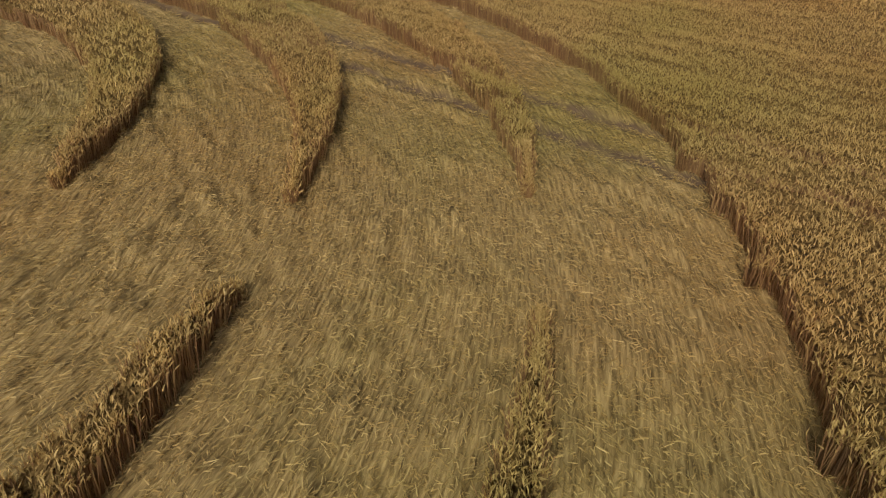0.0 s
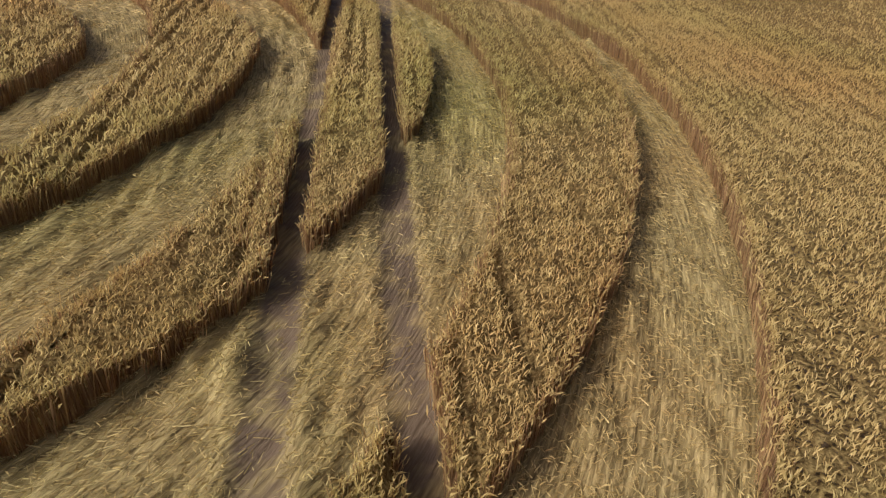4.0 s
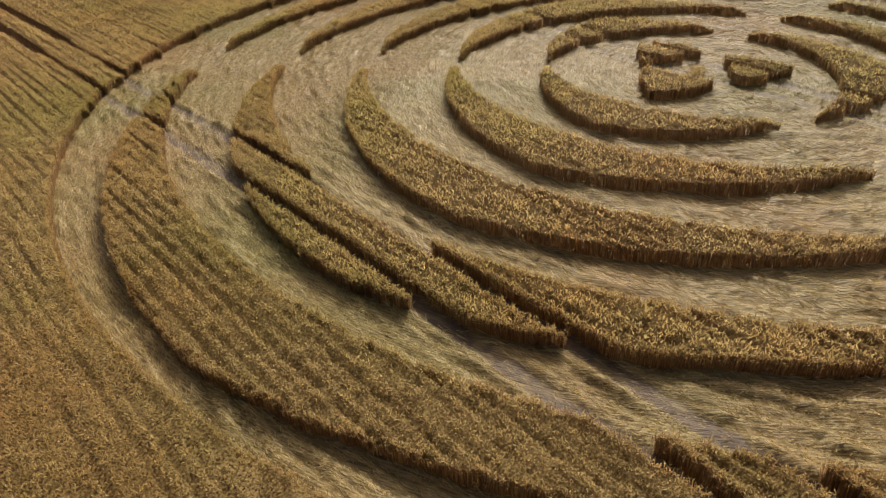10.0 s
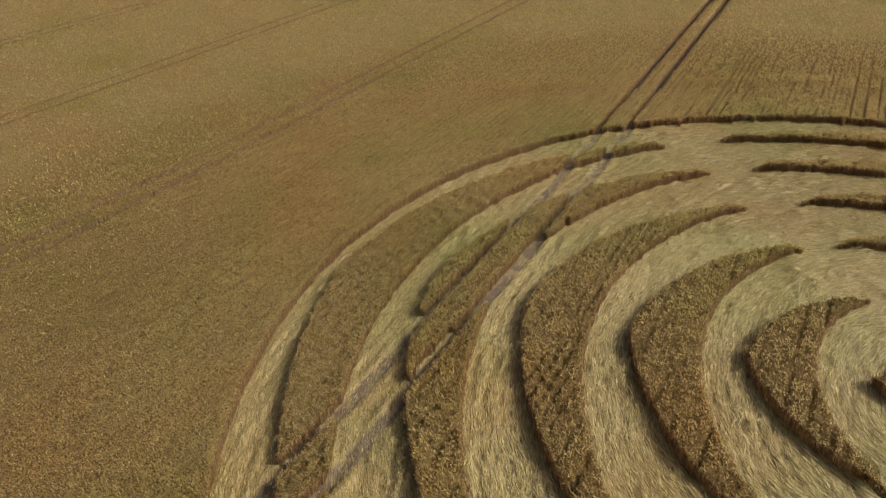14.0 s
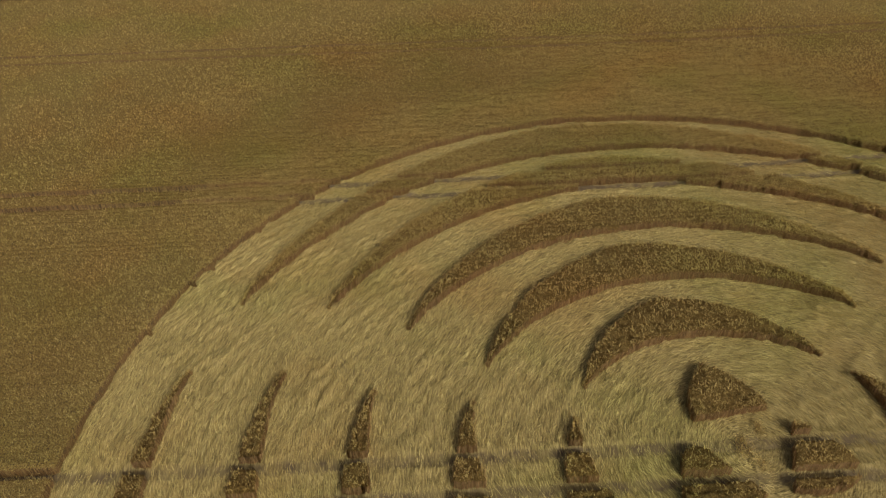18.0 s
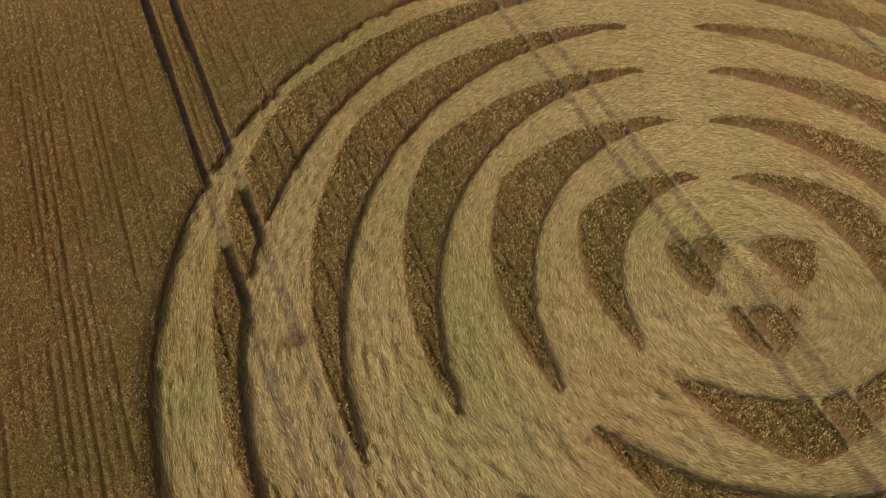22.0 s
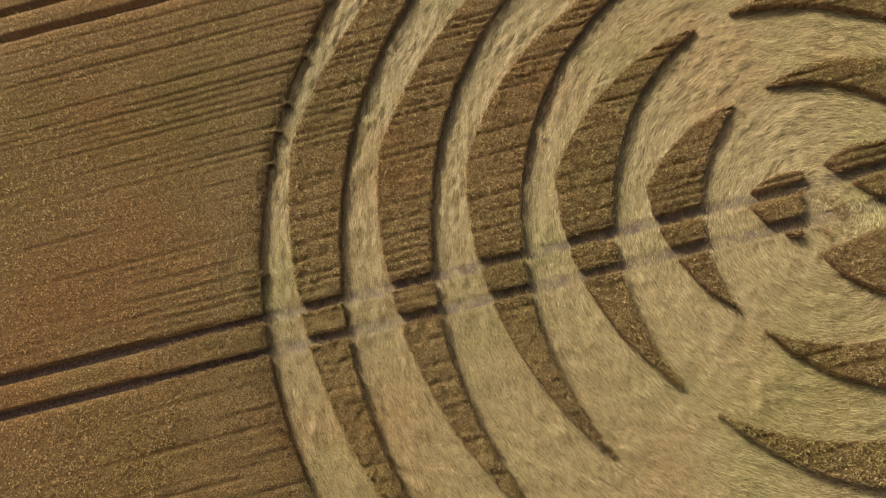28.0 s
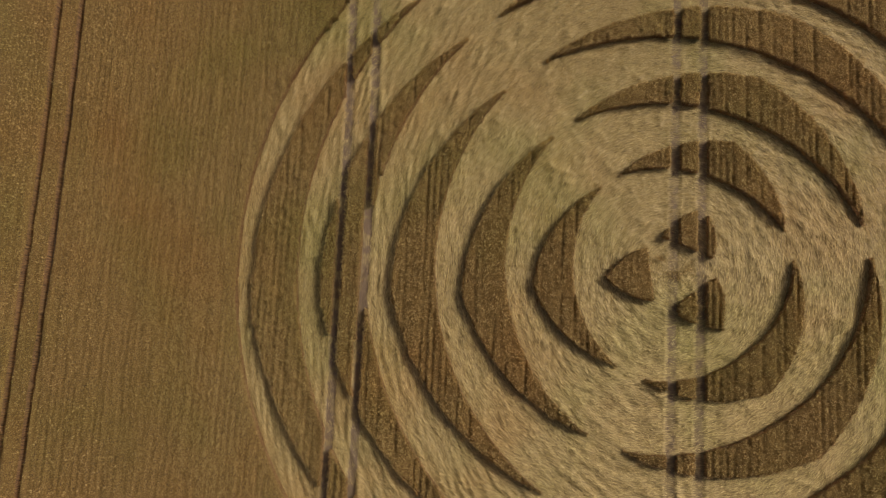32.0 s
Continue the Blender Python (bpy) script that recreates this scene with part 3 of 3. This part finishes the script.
def field_sheet(x0, x1, y0, y1, dx, dy, hole):
    """Standing wheat between two wheel tracks, as columns of quads."""
    ny = int((y1 - y0) / dy)
    ys = np.linspace(y0, y1, ny + 1)
    if hole:
        first, last = math.ceil((x0[0] + 0.1) / ROW), math.floor((x1[0] - 0.1) / ROW)
        cols = np.array([n * ROW + o for n in range(first, last + 1) for o in (-0.24, -0.085, 0.0, 0.085)])
        cols = cols[(cols > x0[0] + 0.05) & (cols < x1[0] - 0.05)]
        s = (np.r_[x0[0], cols, x1[0]] - x0[0]) / (x1[0] - x0[0])
    else:
        s = np.linspace(0, 1, max(2, int((x1[0] - x0[0]) / dx)) + 1)
    ss, yy = np.meshgrid(s, ys, indexing="ij")
    xx = (x0[0] + bent(x0[1], yy)) * (1 - ss) + (x1[0] + bent(x1[1], yy)) * ss
    faces = sheet(s, ys)
    x, y = xx.ravel(), yy.ravel()
    if hole:
        # the edge of the disc: along the rows where they meet it end-on, else towards the middle
        r, end = np.hypot(x, y), np.sqrt(np.maximum(RADIUS ** 2 - x * x, 0))
        along = np.abs(x) < 27
        y = np.where(along & (np.abs(np.abs(y) - end) < dy * 0.5), np.sign(y) * end, y)
        f = np.where(~along & (np.abs(r - RADIUS) < dy * 0.75), RADIUS / np.maximum(r, 1), 1)
        x, y = x * f, y * f
        cx, cy = x[faces].mean(1), y[faces].mean(1)
        faces = faces[np.hypot(cx, cy) > RADIUS]
    bare = np.clip((np.hypot(x, y) - 40) / 17, 0, 1) if hole else np.ones(len(x))
    z = top_of(x, y, np.where(x > -26, 0.15, 0.13) * (1 - 0.65 * bare), np.clip(1.9 - near_path(x, y) / 10, 0.2, 1)) + 0.14 * bare
    return np.c_[x, y, z], faces


def far_tufts(block, v, f, per):
    """Heads of wheat on the far field, as one clump each."""
    c = v[f].mean(1)
    wanted = np.hypot((c[:, 0] + 32) / 95, c[:, 1] / 76) < 1
    base = strew(v, f, per * np.clip((np.hypot(c[:, 0], c[:, 1]) - 42) / 12, 0, 1) * wanted)
    if len(base):
        base[:, 2] -= 0.05
        ev, ef = ears_at(base, 0.21, 0.0, 0.6, 0.17)
        part("ear_layer", ev, ef, wheat_ear, block, "nodding wheat ears", "stuff")


lines = [(-160.0, (0, 0))] + [e for tx, k in TRACKS for e in ((tx - track_width(tx) / 2, k), (tx + track_width(tx) / 2, k))] + [(116.0, (0, 0))]
for i in range(0, len(lines), 2):
    x0, x1 = lines[i], lines[i + 1]
    mid = (x0[0] + x1[0]) / 2
    inner = -72 < mid < 50
    for y0, y1, close in ((-110, -58, False), (-58, 56, inner), (56, 170, False)):
        v, f = field_sheet(x0, x1, y0, y1, 0.16 if close else 0.55, 0.8 if close else 1.4, close)
        for bv, bf in (blocks_of(v, f) if close else [(v, f)]):
            fv, ff, rim = skirt(bv, bf, 0.0, (y0, y1))
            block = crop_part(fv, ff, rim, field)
            # paler colour where ears thin out; west and south, front-lit brightness is painted in
            front_lit = np.clip((np.hypot(fv[:, 0], fv[:, 1]) - 46) / 16, 0.2, 1) if close else np.ones(len(fv))
            front_lit = np.maximum(front_lit, 0.52 * np.clip((-16 - fv[:, 0]) / 8, 0, 1))
            front_lit = np.maximum(front_lit, 0.75 * np.clip((-18 - fv[:, 1]) / 8, 0, 1) * np.clip((18 - fv[:, 0]) / 10, 0, 1))
            block.data.attributes.new("lit_cover", "FLOAT", "POINT").data.foreach_set("value", front_lit.astype(np.float32))
            far_tufts(block, bv, bf, 13.0)
            if close:
                c = bv[bf].mean(1)
                near = np.hypot(c[:, 0], c[:, 1]) < 60
                if near.any():
                    per, d = density(c[:, 0], c[:, 1])
                    far = np.clip((np.hypot(c[:, 0], c[:, 1]) - 43) / 17, 0, 1)
                    per = np.interp(d, [5, 9, 14, 20], [420, 260, 125, 85]) * np.where(d < 12, 1, (1 - far) ** 0.9)
                    behind = np.clip((np.hypot(c[:, 0], c[:, 1]) - 36) / 5, 0, 1) * np.clip((6 - c[:, 1]) / 14, 0, 1)
                    per = per * (1 - behind) + np.minimum(per, 85) * behind
                    for fine_ears in (True, False):
                        use = near & ((d < 12) == fine_ears)
                        if use.any():
                            base = strew(bv, bf[use], per[use])
                            ev, ef = ears_at(clumped(base), *((0.12, 0.0, 0.6, 0.085) if fine_ears else (0.165, 0.0, 0.65, 0.10)))
                            part("ear_layer", ev, ef, wheat_ear, block, "nodding wheat ears", "stuff")
                a, b = bv[rim[:, 0]], bv[rim[:, 1]]
                keep = (np.hypot(a[:, 0], a[:, 1]) < 40) & (np.hypot(b[:, 0], b[:, 1]) < 40)
                if keep.any():
                    low_by = near_path(a[:, 0], a[:, 1]) < 14
                    for some, per in ((keep & low_by, 115), (keep & ~low_by, 45)):
                        if not some.any():
                            continue
                        sv, sf, head = stalks_on(a[some], b[some], per)
                        ev, ef = ears_at(head - np.array([0, 0, 0.04]), 0.13, 0.05, 0.8)
                        part("ear_layer", ev, ef, wheat_ear, block, "nodding wheat ears", "stuff")
                        part("stalk_fringe", sv, sf, wheat_stalk, block, "dry wheat stalks at the cut edge", "stuff")
